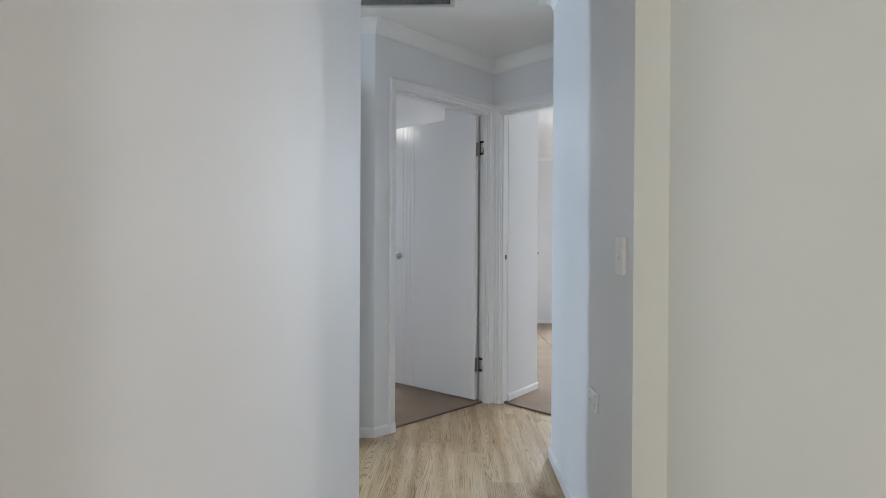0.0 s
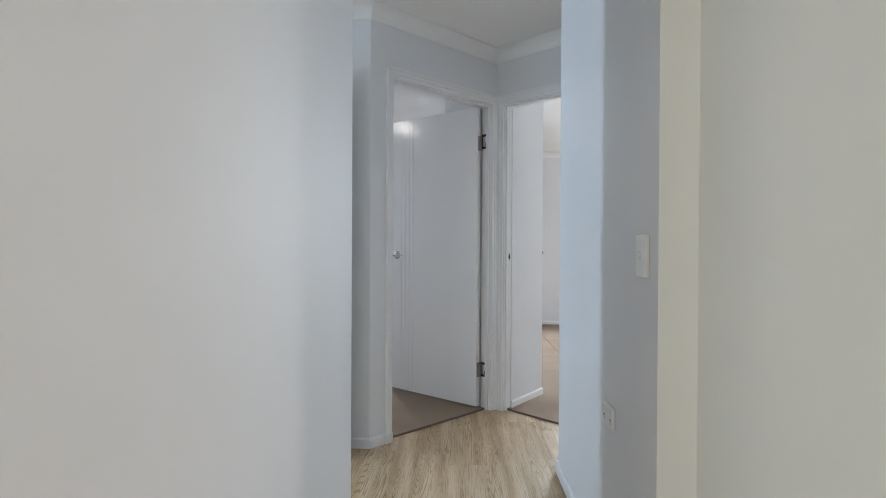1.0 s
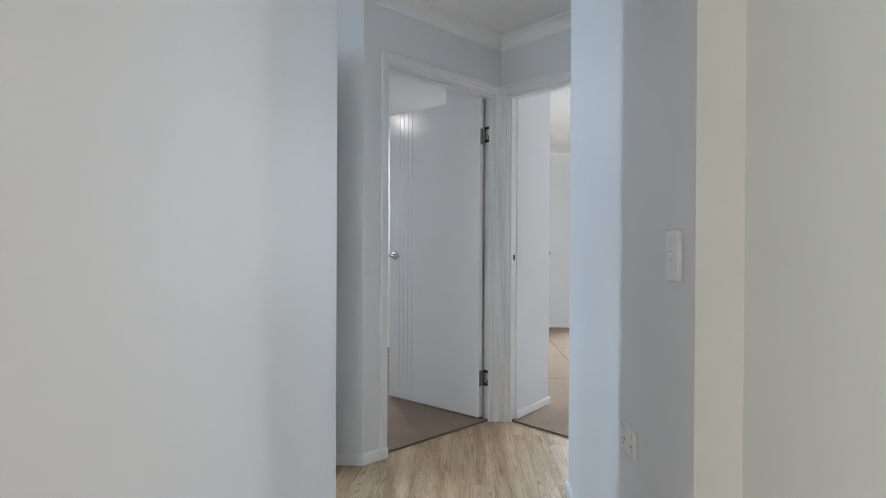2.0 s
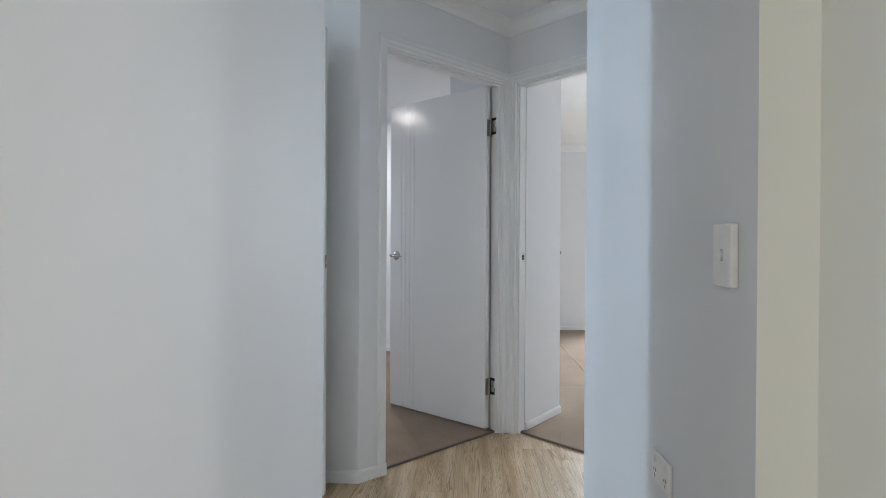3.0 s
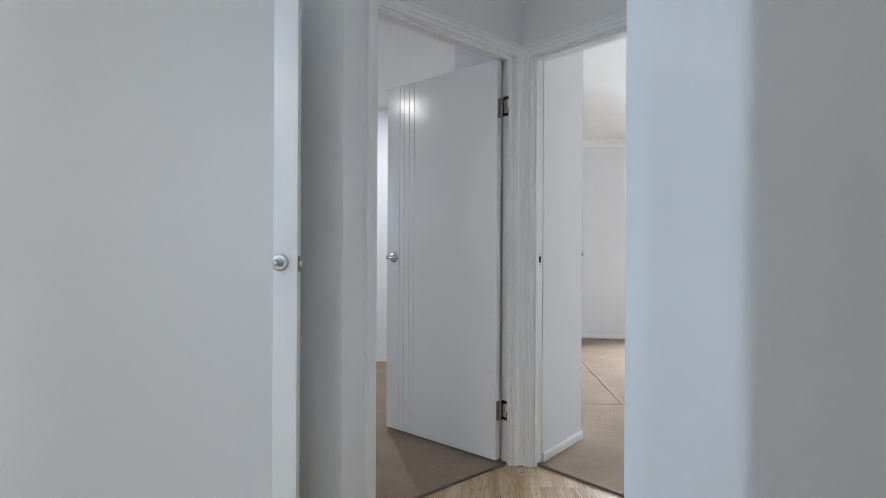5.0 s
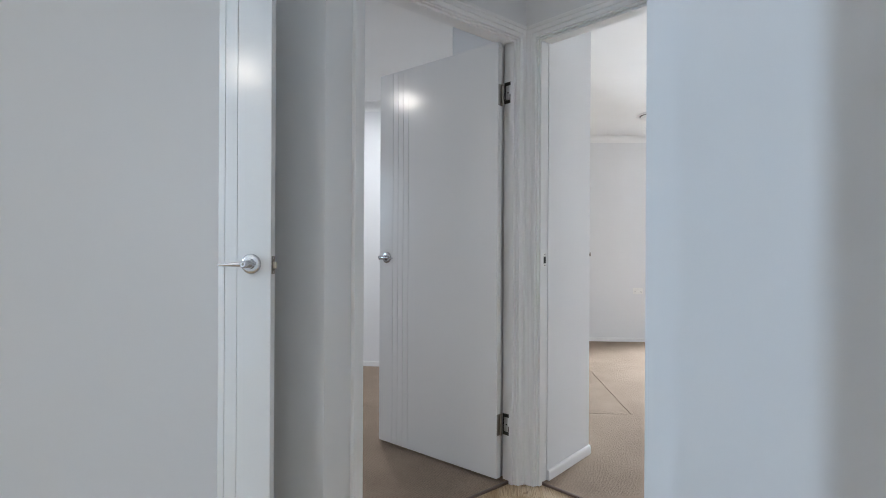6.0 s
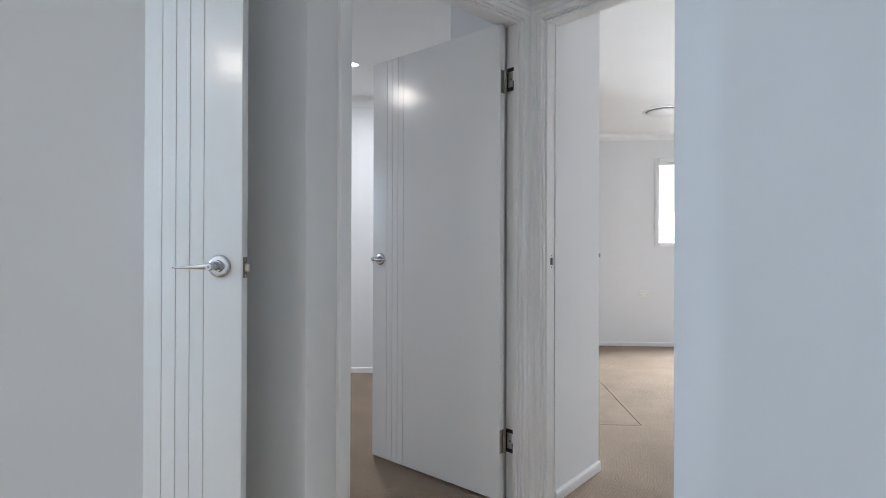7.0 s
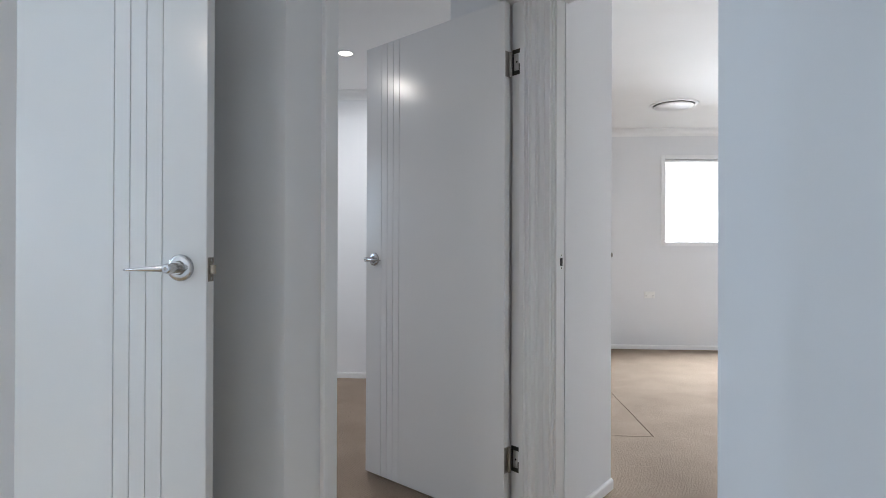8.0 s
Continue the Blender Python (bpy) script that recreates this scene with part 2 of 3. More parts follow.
NAMES = ["wall_living", "wall_return", "wall_hall_right", "wall_turn", "wall_short", "wall_second_door", "wall_first_door",
         "wall_side", "wall_far_left", "wall_behind_side", "wall_hall_left_back", "wall_end", "wall_hall_left", "wall_living_side", "wall_living_left", "wall_behind"]
TOP = CEIL + 0.06


def wall(i, cuts=()):
    """Wall i of the hall's plan, thick outwards; cuts: (start, end, sill, head) along its run."""
    n = len(HALL)
    a, b = Vector(HALL[i]), Vector(HALL[(i + 1) % n])
    t = THICK[i]
    oa = miter(HALL, i, -THICK[i - 1], -t, True)
    ob = miter(HALL, (i + 1) % n, -t, -THICK[(i + 1) % n], True)
    d = (b - a).normalized()
    out = Vector((d.y, -d.x)) * t
    bm = bmesh.new()
    stops = [(a, oa)]
    for s0, s1, sill, head in cuts:
        stops += [(a + d * s0, a + d * s0 + out), (a + d * s1, a + d * s1 + out)]
    stops.append((b, ob))
    for j in range(0, len(stops), 2):
        (p0, q0), (p1, q1) = stops[j], stops[j + 1]
        prism(bm, [p0, p1, q1, q0], -0.1, TOP)
    for j, (s0, s1, sill, head) in enumerate(cuts):
        (p0, q0), (p1, q1) = stops[1 + 2 * j], stops[2 + 2 * j]
        prism(bm, [p0, p1, q1, q0], head, TOP)
        if sill > 0:
            prism(bm, [p0, p1, q1, q0], -0.1, sill)
    cream = i in (0, 1)
    return tagged(link(NAMES[i], bm, M_CREAM if cream else M_WALL), "smooth plasterboard wall painted " + ("warm cream" if cream else "cool white"), "wall", kind="structure")


LB = 1.224
PASS0, PASS1 = -0.33, 0.50         # opening added out of view; its edges bound the left wall's lit patch
for i in range(len(HALL)):
    if i == 5:
        wall(i, [(LB + JB0 - 0.02, LB + JB1 + 0.02, 0, HEAD + 0.02)])
    elif i == 6:
        wall(i, [(-JA1 - 0.02, -JA0 + 0.02, 0, HEAD + 0.02)])
    elif i == 8:
        wall(i, [(V[1] - 2.975, V[1] - 2.705, 0.92, 2.09), (V[1] - 1.125, V[1] - 0.855, 0.92, 2.09)])
    elif i == 15:
        # the second, narrow cut is added only for the fill light
        wall(i, [(0.88, 1.82, 0.29, 2.21), (3.70, 3.94, 0.29, 2.21)])
    elif i == 0:
        wall(i, [(PASS0 + 2.6, PASS1 + 2.6, 0, 2.08)])
    else:
        wall(i)


def solid(name, corners, z0=-0.1, z1=TOP, mat=None, label="plain plasterboard wall painted cool white", category="wall"):
    return tagged(link(name, prism(bmesh.new(), corners, z0, z1), mat or M_WALL), label, category, kind="structure")


# rooms behind the two doorways
SA, SB = 0.474, 0.530
solid("wall_stub_a", [nook(-0.055, T), nook(0.04, T), nook(0.04, SA - 0.07), nook(-0.03, SA)])
solid("wall_stub_b", [nook(0.079, -0.074), nook(SB, -0.009), nook(SB - 0.05, 0.03), nook(T, -0.01)])
ea, eb = nook(-0.03, SA), nook(SB, -0.009)
solid("wall_closing", [(ea[0] + 0.12, ea[1] - 0.08), (eb[0] - 0.12, eb[1] - 0.08), (eb[0] - 0.06, eb[1] - 0.002), (ea[0] + 0.06, ea[1] - 0.002)])
solid("wall_between", [(0.32, 4.36), (0.41, 4.36), (0.41, 8.16), (0.32, 8.16)])
solid("wall_door_nib", [(-1.43, 3.05), (-1.322, 3.05), (-1.322, V[1] + 0.002), (-1.43, V[1] + 0.002)])
YA, YB = 6.53, 8.157
solid("wall_room_a_far", [(-3.6, YA), (0.32, YA), (0.32, YA + 0.1), (-3.6, YA + 0.1)])


def wall_x(name, x0, x1, y0, y1, o0, o1, sill, head):
    bm = bmesh.new()
    box(bm, x0, x1, y0, o0, -0.1, TOP)
    box(bm, x0, x1, o1, y1, -0.1, TOP)
    box(bm, x0, x1, o0, o1, -0.1, sill)
    box(bm, x0, x1, o0, o1, head, TOP)
    return tagged(link(name, bm, M_WALL), "outer plasterboard wall with a window opening", "wall", kind="structure")


def wall_y(name, y0, y1, x0, x1, o0, o1, sill, head):
    bm = bmesh.new()
    box(bm, x0, o0, y0, y1, -0.1, TOP)
    box(bm, o1, x1, y0, y1, -0.1, TOP)
    box(bm, o0, o1, y0, y1, -0.1, sill)
    box(bm, o0, o1, y0, y1, head, TOP)
    return tagged(link(name, bm, M_WALL), "cool white wall with a window opening", "wall", kind="structure")


wall_x("wall_room_a_left", -3.6, -3.5, V[1] + T, YA, 4.33, 5.17, 1.16, 1.94)
WX0, WX1, WZ0, WZ1 = 2.215, 3.385, 1.20, 2.115
wall_y("wall_room_b_far", YB, YB + 0.12, 0.41, 4.6, WX0, WX1, WZ0, WZ1)
# the opening here is added out of view for the side fill
wall_x("wall_room_b_right", 4.5, 4.6, 2.8, YB, 6.78, 7.82, 0.93, 2.07)
# unseen room added on the right, only to hold and shape that light
CREAM_TAG = "unseen cream wall added round the light on the right"
solid("wall_unseen_far", [(0.815, 1.0), (3.8, 1.0), (3.8, 1.1), (0.815, 1.1)], mat=M_CREAM, label=CREAM_TAG)
solid("wall_unseen_right", [(3.7, -2.6), (3.8, -2.6), (3.8, 1.0), (3.7, 1.0)], mat=M_CREAM, label=CREAM_TAG)
wall_y("wall_unseen_back", -2.7, -2.6, 0.815, 3.8, 3.24, 3.60, 0.38, 2.02)
solid("wall_room_b_near", [(WB[0] + T, 2.8), (4.5, 2.8), (4.5, 2.9), (WB[0] + T, 2.9)])

ceil = bmesh.new()
box(ceil, -3.9, 4.8, -2.9, 8.5, CEIL, CEIL + 0.05)
tagged(link("ceiling", ceil, M_CEIL), "flat white plasterboard ceiling", "ceiling", kind="structure")

# cornice and skirting
COVE = [(0.0, CEIL - 0.075), (0.004, CEIL - 0.075)] + [
    (0.004 + 0.064 * (1 - math.cos(a)), CEIL - 0.068 + 0.061 * math.sin(a)) for a in (0.15, 0.45, 0.75, 1.05, 1.35)] + [
    (0.072, CEIL - 0.004), (0.072, CEIL), (0.0, CEIL)]
COVE_TAG = ("white coved plaster cornice below the ceiling", "cornice")
tagged(link("cornice_hall", sweep(HALL, COVE, True), M_CEIL), *COVE_TAG, kind="structure")
ROOM_A = [(0.32, 4.5), (0.32, YA), (-3.5, YA), (-3.5, V[1] + T), (-0.5, V[1] + T)]
ROOM_B = [(1.5, 2.9), (4.5, 2.9), (4.5, YB), (0.41, YB), (0.41, 4.5)]
tagged(link("cornice_room_a", sweep(ROOM_A, COVE), M_CEIL), *COVE_TAG, kind="structure")
tagged(link("cornice_room_b", sweep(ROOM_B, COVE), M_CEIL), *COVE_TAG, kind="structure")
SKIRT = [(0.0, 0.0), (0.013, 0.0), (0.013, 0.047), (0.010, 0.054), (0.006, 0.057), (0.0, 0.057)]
SKIRT_TAG = ("white painted timber skirting board", "skirting board")
ARCH = 0.060
runs = {"baseboard_hall": [(0.715, PASS1)] + HALL[1:6] + [nook(0, JB0 - ARCH - 0.006)],
        "baseboard_side": [nook(JA0 - 0.75 * ARCH - 0.006, 0)] + HALL[7:] + [HALL[0], (0.715, PASS0)],
        "baseboard_room_a": ROOM_A, "baseboard_room_b": ROOM_B,
        "baseboard_stub_a": [nook(-0.03, T + 0.03), nook(-0.03, SA), (0.3, ea[1])],
        "baseboard_stub_b": [nook(SB, -0.009), nook(0.079, -0.074)]}
for nm, pts in runs.items():
    tagged(link(nm, sweep(pts, SKIRT), M_TRIM), *SKIRT_TAG, kind="structure")


# ---- doorways ----
PROFILE = [(0.0, 0.0), (0.0, 0.010), (0.002, 0.012), (0.020, 0.012), (0.0225, 0.0165), (0.041, 0.0165), (0.044, 0.020), (0.057, 0.020),
           (0.060, 0.017), (0.060, 0.0)]


def architrave(s0, s1, head, left=1.0):
    """A moulded frame in the x-z plane, proud towards -y, round an opening s0..s1."""
    bm = bmesh.new()
    rows = []
    for o, d in PROFILE:
        rows.append([bm.verts.new(c) for c in ((s0 - o * left, -d, 0), (s0 - o * left, -d, head + o), (s1 + o, -d, head + o), (s1 + o, -d, 0))])
    for a, b in zip(rows, rows[1:]):
        for j in range(3):
            bm.faces.new((a[j], a[j + 1], b[j + 1], b[j]))
    bm.faces.new([r[0] for r in rows])
    bm.faces.new([r[3] for r in rows][::-1])
    return bm


def doorway(name, m, s0, s1, left, label):
    """Jambs, head, stops and architraves of a doorway; local x along the wall, y into the room."""
    e = tagged(empty(name, m), label, "door frame")
    part("jamb", boxed(s0 - 0.019, s0, -0.0, T, 0, HEAD, bev=0.0015), M_TRIM, e)
    part("jamb", boxed(s1, s1 + 0.019, -0.0, 0.079, 0, HEAD, bev=0.0015), M_TRIM, e)
    part("head", boxed(s0 - 0.019, s1 + 0.019, 0.0, T, HEAD, HEAD + 0.019, bev=0.0015), M_TRIM, e)
    part("stop", boxed(s0, s0 + 0.011, 0.012, 0.034, 0, HEAD - 0.0005, bev=0.002), M_TRIM, e)
    part("stop", boxed(s1 - 0.011, s1, 0.012, 0.034, 0, HEAD - 0.0005, bev=0.002), M_TRIM, e)
    part("stop", boxed(s0 + 0.0115, s1 - 0.0115, 0.012, 0.034, HEAD - 0.011, HEAD, bev=0.002), M_TRIM, e)
    part("architrave", architrave(s0 - 0.006, s1 + 0.006, HEAD + 0.006, left), M_TRIM, e)
    return e


frame_a = doorway("door_frame", NOOK, JA0, JA1, 0.75, "white moulded door frame round the open first bedroom doorway")
frame_b = doorway("door_frame", NOOK @ pose(0, 0, 0, 0, 0, -90), -JB1, -JB0, 1, "white moulded door frame with a strike plate, beside the room corner")
part("plinth", boxed(JA0 - 0.75 * ARCH - 0.0055, JA0 - 0.0065, -0.0212, -0.0005, 0, 0.057, bev=0.003), M_TRIM, frame_a)
# strike plate on the second frame's near jamb
sx = -JB1
part("strike_plate", boxed(sx, sx + 0.0025, 0.044, 0.066, 1.017, 1.083, bev=0.0008), M_PLASTIC, frame_b, "small bright strike plate")
part("strike_hole", boxed(sx + 0.0015, sx + 0.0032, 0.047, 0.063, 1.034, 1.066), M_DARK, frame_b)

for z in (1.025, 1.075):
    screw = bmesh.new()
    tube(screw, (sx + 0.002, 0.056, z), (sx + 0.0034, 0.056, z), 0.003, seg=12)
    part("screw", screw, M_DARKSTEEL, frame_b)

LEAF_W, LEAF_H, LEAF_T = 0.82, 2.045, 0.032
GROOVES = (0.108, 0.148, 0.188, 0.228)


def lever(parent, side):
    """A lever handle on a round rose; local x along the leaf, y out of its face."""
    rose = lathe([(0.031, 0.0), (0.031, 0.005), (0.0295, 0.008), (0.024, 0.0095), (0.013, 0.010)])
    bmesh.ops.rotate(rose, verts=rose.verts[:], cent=(0, 0, 0), matrix=Matrix.Rotation(radians(90), 3, "X"))
    h = part("handle", rose, M_CHROME, parent, "satin chrome lever handle on a round rose", smooth=True)
    neck = bmesh.new()
    tube(neck, (0, -0.009, 0), (0, -0.016, 0), 0.0165, 0.0145)
    tube(neck, (0, -0.016, 0), (0, -0.058, 0), 0.0118, 0.0112)
    tube(neck, (0, -0.058, 0), (0, -0.0615, 0), 0.0112, 0.0085)
    part("neck", neck, M_CHROME, h)
    slot = bmesh.new()
    tube(slot, (0, -0.0612, 0), (0, -0.0622, 0), 0.0042, seg=14)
    part("lock_button", slot, M_STEEL, h)
    # a swept blade that thins towards its tip
    bm = bmesh.new()
    rings = []
    for i in range(13):
        u = i / 12
        x = side * (0.004 + 0.098 * u)
        y = -0.052 - 0.006 * math.sin(u * 2.6)
        z = -0.001 * math.sin(u * 3.1) - 0.004 * u * u
        w, hgt = 0.0058 * (1 - 0.75 * u), 0.0066 * (1 - u) ** 1.3 + 0.0022
        rings.append([bm.verts.new((x, y + w * math.cos(a), z + hgt * math.sin(a))) for a in [k * math.pi / 6 for k in range(12)]])
    for a, b in zip(rings, rings[1:]):
        for k in range(12):
            bm.faces.new((a[k], a[(k + 1) % 12], b[(k + 1) % 12], b[k]))
    bm.faces.new(rings[0])
    bm.faces.new(rings[-1])
    part("lever", bm, M_CHROME, h, smooth=True)
    return h


def leaf_mesh(mirror):
    """A flush leaf with four cut grooves by its free edge; hinge edge at x = 0, face towards -y."""
    bm = bmesh.new()
    gw, gd = 0.0036, 0.0026
    prof = [(0.0, LEAF_T), (0.0, 0.0015), (0.0015, 0.0)]
    for g in sorted(LEAF_W - g for g in GROOVES):
        prof += [(g - gw / 2, 0.0), (g - gw / 2 + 0.0008, gd), (g + gw / 2 - 0.0008, gd), (g + gw / 2, 0.0)]
    prof += [(LEAF_W - 0.0015, 0.0), (LEAF_W, 0.0015), (LEAF_W, LEAF_T)]
    if mirror:
        prof = [(-x, y) for x, y in prof]
    return prism(bm, prof, 0.0, LEAF_H)


def door(m, mirror, hinges, label):
    d = tagged(empty("door", m), label, "door")
    s = -1 if mirror else 1
    part("leaf", leaf_mesh(mirror), M_DOOR, d, "white enamelled flush leaf with four vertical grooves")
    h = lever(d, -s)
    h.location = (s * (LEAF_W - 0.062), 0, 1.026)
    part("latch_plate", boxed(s * LEAF_W - 0.0012, s * LEAF_W + 0.0012, 0.006, 0.030, 0.994, 1.050, bev=0.0006), M_LATCH, d, "dull steel latch plate on the door edge")
    bolt = bmesh.new()
    box(bolt, min(s * LEAF_W, s * (LEAF_W + 0.011)), max(s * LEAF_W, s * (LEAF_W + 0.011)), 0.011, 0.025, 1.011, 1.033, bev=0.003)
    part("latch_bolt", bolt, M_BRASS, d, "pale brass latch bolt")
    for z in (1.000, 1.044):
        screw = bmesh.new()
        tube(screw, (s * LEAF_W, 0.018, z), (s * (LEAF_W + 0.0018), 0.018, z), 0.0032, seg=12)
        part("screw", screw, M_CHROME, d)
    for z in hinges:
        hg = part("hinge", boxed(min(-s * 0.002, s * 0.0005), max(-s * 0.002, s * 0.0005), 0.002, LEAF_T - 0.004, z - 0.05, z + 0.05), M_STEEL, d,
                  "dull steel butt hinge")
        pin = bmesh.new()
        for k in range(5):
            tube(pin, (-s * 0.006, -0.004 + LEAF_T, z - 0.05 + 0.02 * k), (-s * 0.006, -0.004 + LEAF_T, z - 0.05 + 0.02 * k + 0.019), 0.006, seg=12)
        part("knuckle", pin, M_STEEL, hg)
    return d


# first door: swung into its room past square, hinged beside the corner
ang = math.degrees(math.atan2(0.887 - 0.071, -0.192 + 0.109))
DA = NOOK @ pose(-0.117, 0.071, 0.024, 0, 0, ang - 180)
door(DA, True, (0.25, 1.80), "white grooved bedroom door standing open into its room")
# side door: folded back along the side room's wall
DC = pose(-1.310, 3.118, 0.024, 0, 0, -2.0)
door(DC, False, (0.25, 1.80), "white grooved door folded back against the side wall")

# flush hinges on the first frame's jamb: a dark outer flap round a bright inner one
for z in (0.272, 1.838):
    x0, x1 = JA1 - 0.0028, JA1 + 0.0005
    ring = bmesh.new()
    box(ring, x0, x1, 0.040, 0.078, z - 0.050, z - 0.034)
    box(ring, x0, x1, 0.040, 0.078, z + 0.034, z + 0.050)
    box(ring, x0, x1, 0.072, 0.078, z - 0.0335, z + 0.0335)
    box(ring, x0, x1, 0.040, 0.0455, z - 0.0335, z - 0.008)
    hg = part("hinge", ring, M_DARKSTEEL, frame_a, "dark steel flush hinge with a bright inner flap")
    part("inner_flap", boxed(x0 - 0.0004, x1, 0.047, 0.070, z - 0.031, z + 0.031, bev=0.0006), M_NICKEL, hg)
    hole = bmesh.new()
    tube(hole, (x0 - 0.0010, 0.055, z), (x0, 0.055, z), 0.004, seg=12)
    part("screw_hole", hole, M_DARK, hg)

# ---- floor coverings ----
slab = bmesh.new()
box(slab, -3.9, 4.8, -2.9, 8.5, -0.15, -0.012)
floor = tagged(link("floor", slab, M_SUB), "floor of pale limed-oak vinyl planks", "floor", kind="structure")

A_EDGE = 0.045
CT = 0.010


def carpet_sheet(name, corners, label):
    bm = bmesh.new()
    prism(bm, corners, -0.008, CT)
    return tagged(link(name, bm, M_CARPET), label, "carpet", kind="structure")


carpet_sheet("carpet_room_a", [nook(JA0 + 0.001, A_EDGE), nook(JA1 - 0.001, A_EDGE), nook(-0.029, T), nook(-0.029, SA), (0.33, ea[1]), (0.33, YA + 0.01),
                               (-3.51, YA + 0.01), (-3.51, V[1] + T - 0.01), nook(-1.0, T + 0.0), nook(JA0 + 0.001, T)],
             "taupe textured pile carpet in the first bedroom")
SX, SY = 1.165, 5.172
carpet_sheet("carpet_room_b", [nook(A_EDGE, JB1 - 0.001), nook(A_EDGE, JB0 + 0.001), nook(T, JB0), nook(T, -1.2), (WB[0] + T, 2.89), (4.51, 2.89), (4.51, YB + 0.01),
                               (SX + 0.003, YB + 0.01), (SX + 0.003, SY - 0.003), (0.42, SY - 0.003), (0.42, eb[1]), (eb[0], eb[1]), nook(T, -0.072)],
             "taupe textured pile carpet in the second bedroom")
carpet_sheet("carpet_room_b_inset", [(0.42, SY + 0.003), (SX - 0.003, SY + 0.003), (SX - 0.003, YB + 0.01), (0.42, YB + 0.01)],
             "inset piece of taupe carpet with a visible seam")


def strip(m, s0, s1, label):
    bm = bmesh.new()
    box(bm, s0, s1, A_EDGE - 0.009, A_EDGE + 0.003, -0.002, 0.0115, bev=0.003)
    ob = tagged(link("threshold_strip", bm, M_STRIP), label, "threshold strip", "threshold strips")
    ob.matrix_world = m
    return ob


strip(NOOK, JA0 + 0.001, JA1 - 0.001, "dark brown strip where carpet meets planks")
strip(NOOK @ pose(0, 0, 0, 0, 0, -90), -JB1 + 0.001, -JB0 - 0.001, "dark brown strip where carpet meets planks")

# ---- window of the second bedroom ----
win = tagged(empty("window_1", pose(0, YB, 0)), "white framed bedroom window with a bright vertical blind", "window", kind="structure")
fw = 0.045
part("window_frame", boxed(WX0 - fw, WX0, -0.014, 0.02, WZ0 - fw + 0.002, WZ1 + fw, bev=0.003), M_TRIM, win)
part("window_frame", boxed(WX1, WX1 + fw, -0.014, 0.02, WZ0 - fw + 0.002, WZ1 + fw, bev=0.003), M_TRIM, win)
part("window_frame", boxed(WX0 + 0.0005, WX1 - 0.0005, -0.014, 0.02, WZ1, WZ1 + fw, bev=0.003), M_TRIM, win)
part("window_sill", boxed(WX0 + 0.0005, WX1 - 0.0005, -0.022, 0.06, WZ0 - fw, WZ0, bev=0.004), M_TRIM, win)
pane = part("pane", boxed(WX0, WX1, 0.085, 0.089, WZ0, WZ1), M_GLASS, win)
pane.visible_shadow = False
blind = tagged(empty("vertical_blind", pose(0, YB, 0)), "white fabric vertical blind, closed and glowing with daylight", "blind")
part("head_rail", boxed(WX0 + 0.004, WX1 - 0.004, 0.012, 0.050, WZ1 - 0.032, WZ1 - 0.002, bev=0.004), M_TRIM, blind)
slat_me = None
for k in range(15):
    x = WX0 + 0.035 + k * 0.079
    if x > WX1 - 0.02:
        break
    if slat_me is None:
        slat_bm = bmesh.new()
        pts = [(0.0445 * u, 0.004 * (1 - u * u)) for u in (-1, -0.6, -0.2, 0.2, 0.6, 1)]
        prism(slat_bm, pts + [(px, py - 0.0012) for px, py in pts[::-1]], WZ0 + 0.018, WZ1 - 0.036)
        bmesh.ops.rotate(slat_bm, verts=slat_bm.verts[:], cent=(0, 0, 0), matrix=Matrix.Rotation(radians(14), 3, "Z"))
        slat_ob = part("slat", slat_bm, M_BLIND, blind)
        slat_me = slat_ob.data
        slat_ob.location = (x, 0.045, 0)
    else:
        ob = new("slat", slat_me)
        ob.parent, ob.location = blind, (x, 0.045, 0)
tagged(link("backdrop", box(bmesh.new(), 0.8, 4.8, YB + 0.9, YB + 0.95, -0.2, 4.0), M_SKY), "bright overcast daylight outside the window", "backdrop", kind="structure")

# ---- small things on walls and ceiling ----
def rocker_plate(m, label, category, outlet):
    e = tagged(empty("wall_outlet" if outlet else "light_switch", m), label, category)
    w, h = (0.115, 0.074) if outlet else (0.074, 0.116)
    part("plate", boxed(-w / 2, w / 2, -0.011 if outlet else -0.014, 0.0, -h / 2, h / 2, bev=0.0035, seg=3), M_PLASTIC, e)
    if outlet:
        for x in (-0.036, 0.036):
            part("rocker", boxed(x - 0.006, x + 0.006, -0.0145, -0.0105, 0.012, 0.026, bev=0.0015), M_PLASTIC, e)
            for k, (dx, dz, a) in enumerate(((-0.006, -0.008, 30), (0.006, -0.008, -30), (0, -0.021, 0))):
                bm = boxed(-0.001, 0.001, -0.0005, 0.0005, -0.004, 0.004)
                bmesh.ops.rotate(bm, verts=bm.verts[:], cent=(0, 0, 0), matrix=Matrix.Rotation(radians(a), 3, "Y"))
                bmesh.ops.translate(bm, verts=bm.verts[:], vec=(x + dx, -0.0112, dz))
                part("pin_slot", bm, M_DARK, e)
    else:
        rocker = lathe([(0.0085, 0.0), (0.0085, 0.0025), (0.0065, 0.004), (0.003, 0.0045)], 20)
        bmesh.ops.rotate(rocker, verts=rocker.verts[:], cent=(0, 0, 0), matrix=Matrix.Rotation(radians(90), 3, "X"))
        bmesh.ops.translate(rocker, verts=rocker.verts[:], vec=(0, -0.0135, 0))
        part("rocker", rocker, M_PLASTIC, e, smooth=True)
        # thin grey bars stand in for shade above and below the rocker
        for z in (0.0098, -0.0098):
            part("rocker_shade_line", boxed(-0.005, 0.005, -0.0146, -0.0138, z - 0.0007, z + 0.0007), M_SHADE, e)
    return e


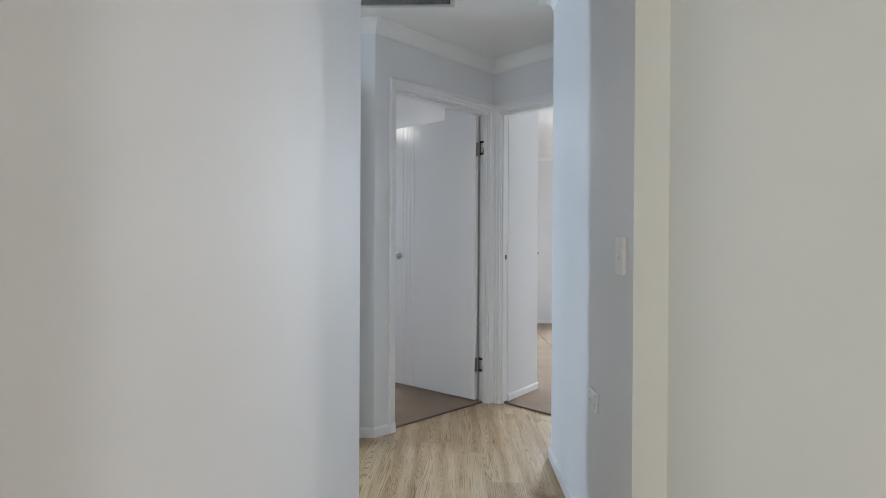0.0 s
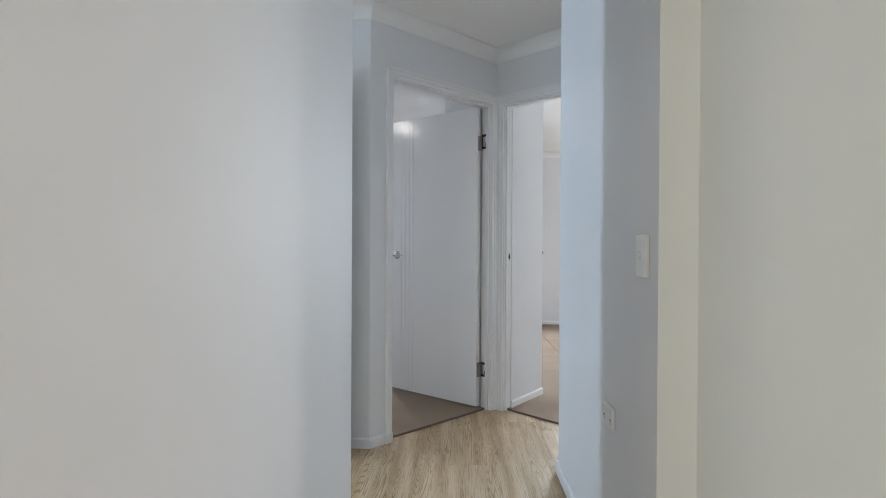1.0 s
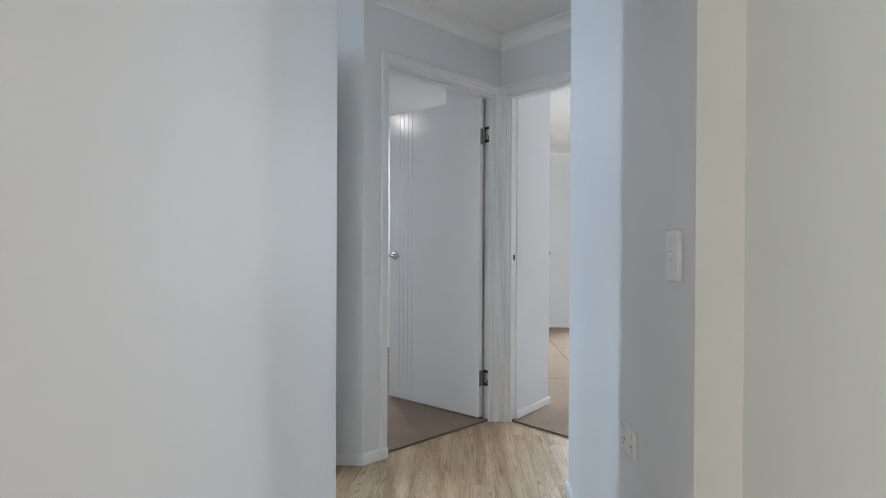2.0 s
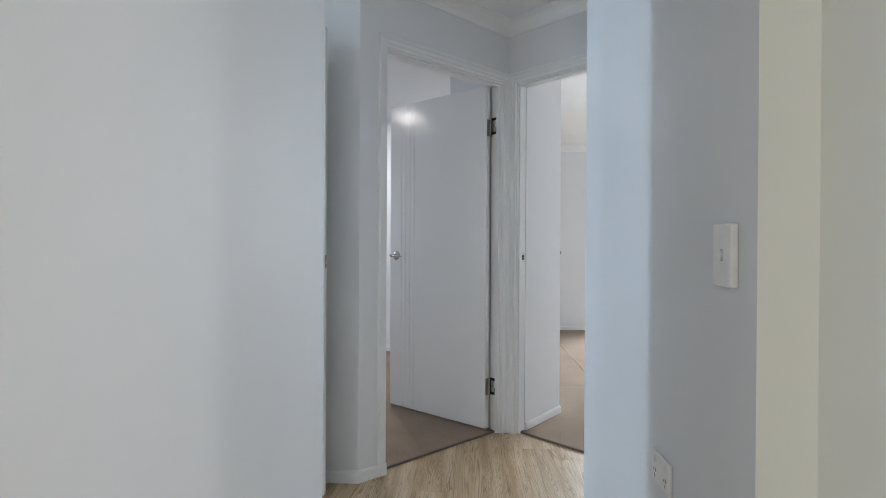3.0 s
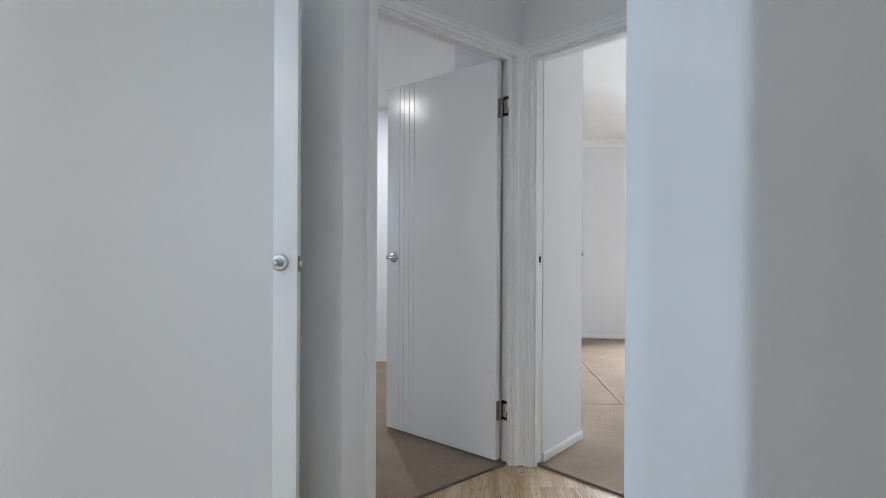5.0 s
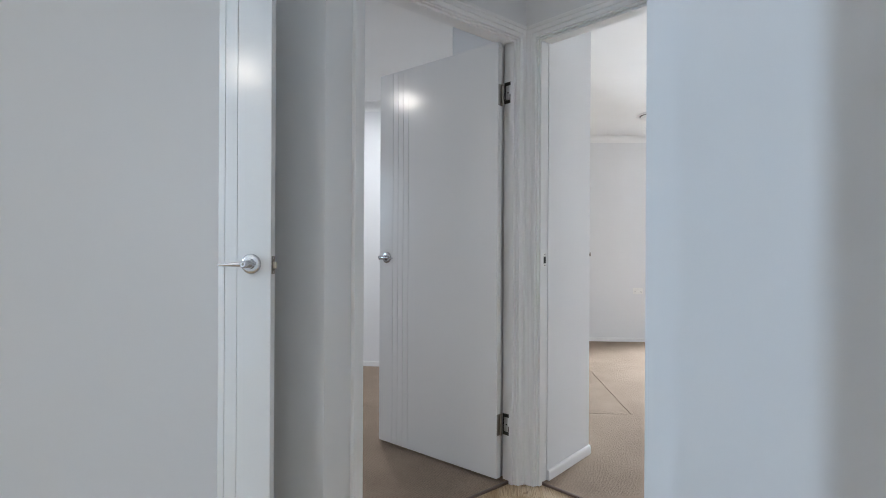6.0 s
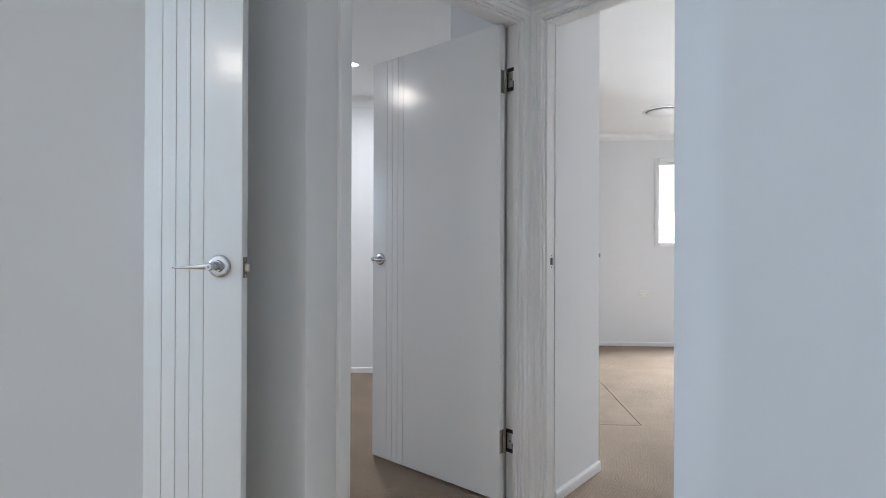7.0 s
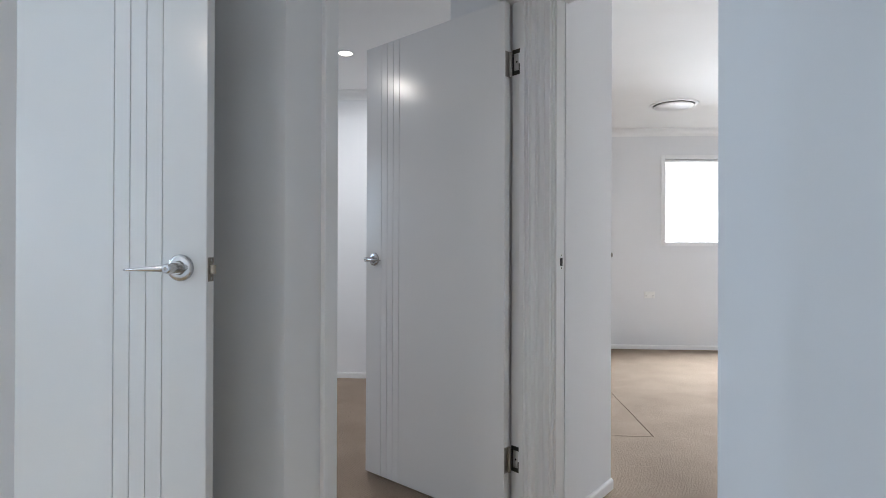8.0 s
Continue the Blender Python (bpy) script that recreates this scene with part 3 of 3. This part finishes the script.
rocker_plate(pose(0.615, 1.733, 1.103, 0, 0, -90), "white one-gang light switch on the hall wall", "light switch", False)
rocker_plate(pose(0.615, 2.062, 0.572, 0, 0, -90), "white double power outlet on the hall wall", "power outlet", True)
rocker_plate(pose(2.045, YB, 0.612), "white double power outlet below the bedroom window", "power outlet", True)


def downlight(x, y):
    e = tagged(empty("downlight", pose(x, y, CEIL)), "small round recessed downlight, switched on", "downlight", "recessed downlights")
    part("trim_ring", lathe([(0.056, 0.0), (0.056, -0.003), (0.050, -0.006), (0.046, -0.006), (0.046, 0.0)]), M_TRIM, e, smooth=True)
    part("lens", lathe([(0.045, -0.001), (0.045, -0.004), (0.02, -0.0045)]), M_LED, e, "glowing warm white lens")
    return e


for x, y in ((-0.77, 5.61), LAMP_A, LAMP_C):
    downlight(x, y)

knob_bm = lathe([(0.011, 0.0), (0.012, 0.004), (0.009, 0.014), (0.012, 0.020), (0.010, 0.024), (0.004, 0.025)], 16)
bmesh.ops.rotate(knob_bm, verts=knob_bm.verts[:], cent=(0, 0, 0), matrix=Matrix.Rotation(radians(90), 3, "Y"))
knob = tagged(link("door_bumper", knob_bm, M_STEEL, True), "small steel door bumper on the wall end", "door bumper")
knob.location = (eb[0] - 0.018, eb[1] + 0.005, 1.075)

vent = tagged(empty("ceiling_diffuser", pose(1.94, 7.09, CEIL)), "round white ceiling air diffuser with a flat centre disc", "air vent")
part("outer_ring", lathe([(0.213, 0.0), (0.213, -0.004), (0.206, -0.008), (0.186, -0.011), (0.182, -0.008), (0.182, 0.0)], 48), M_TRIM, vent, smooth=True)
part("inner_well", lathe([(0.179, -0.002), (0.178, -0.003)], 48), M_DARK, vent)
part("centre_disc", lathe([(0.02, -0.004), (0.168, -0.012), (0.172, -0.016), (0.168, -0.020), (0.10, -0.022)], 48), M_TRIM, vent, smooth=True)

GX0, GX1, GY0, GY1 = -0.46, 0.088, 2.52, 3.075
grille = tagged(empty("air_grille", pose(0, 0, CEIL)), "white egg-crate return air grille in the hall ceiling", "air grille")
gf = 0.022
part("frame", boxed(GX0, GX1, GY1 - gf, GY1, -0.012, 0.0, bev=0.003), M_GRILLE, grille)
part("frame", boxed(GX0, GX1, GY0, GY0 + gf, -0.012, 0.0, bev=0.003), M_GRILLE, grille)
part("frame", boxed(GX0, GX0 + gf, GY0 + gf, GY1 - gf, -0.012, 0.0, bev=0.003), M_GRILLE, grille)
part("frame", boxed(GX1 - gf, GX1, GY0 + gf, GY1 - gf, -0.012, 0.0, bev=0.003), M_GRILLE, grille)
part("backing", boxed(GX0 + gf, GX1 - gf, GY0 + gf, GY1 - gf, -0.002, 0.0), M_DARK, grille)
n = 56
for i in range(1, n):
    x = GX0 + gf + (GX1 - GX0 - 2 * gf) * i / n
    part("slat", boxed(x - 0.0007, x + 0.0007, GY0 + gf, GY1 - gf, -0.011, -0.0025), M_GRILLE, grille)

# ---- planks of the hall floor ----
PW, PL = 0.181, 1.22
plank_meshes = {}


def plank(x, y0, y1):
    """One plank from y0 to y1; planks of one length share a mesh."""
    size = round(y1 - y0, 3)
    if size not in plank_meshes:
        bm = box(bmesh.new(), -PW / 2 + 0.0002, PW / 2 - 0.0002, -size / 2 + 0.0003, size / 2 - 0.0003, -0.006, 0.0, bev=0.0006, seg=1)
        me = bpy.data.meshes.new("plank")
        bm.to_mesh(me)
        bm.free()
        me.materials.append(M_OAK)
        plank_meshes[size] = me
    ob = new("plank", plank_meshes[size])
    ob.location, ob.parent = (x, (y0 + y1) / 2, 0), floor
    return ob


rng = random.Random(4)
# the second set of lanes floors the unseen room added on the right
lanes = [(c, False) for c in range(-19, 8)] + [(c, True) for c in range(5, 21)]
for c, unseen_lane in lanes:
    x = -0.02 + c * PW
    near, far = -2.65, 4.2
    if unseen_lane:
        far = 1.05
    elif x < -0.45:
        far = V[1] + 0.05
    elif x > 0.8:
        near, far = 2.95, 4.55 - x
    y = near - rng.random() * PL
    while y < far:
        a, b = max(y, near), min(y + PL, far)
        if b - a > 0.02:
            plank(x, a, b)
        y += PL
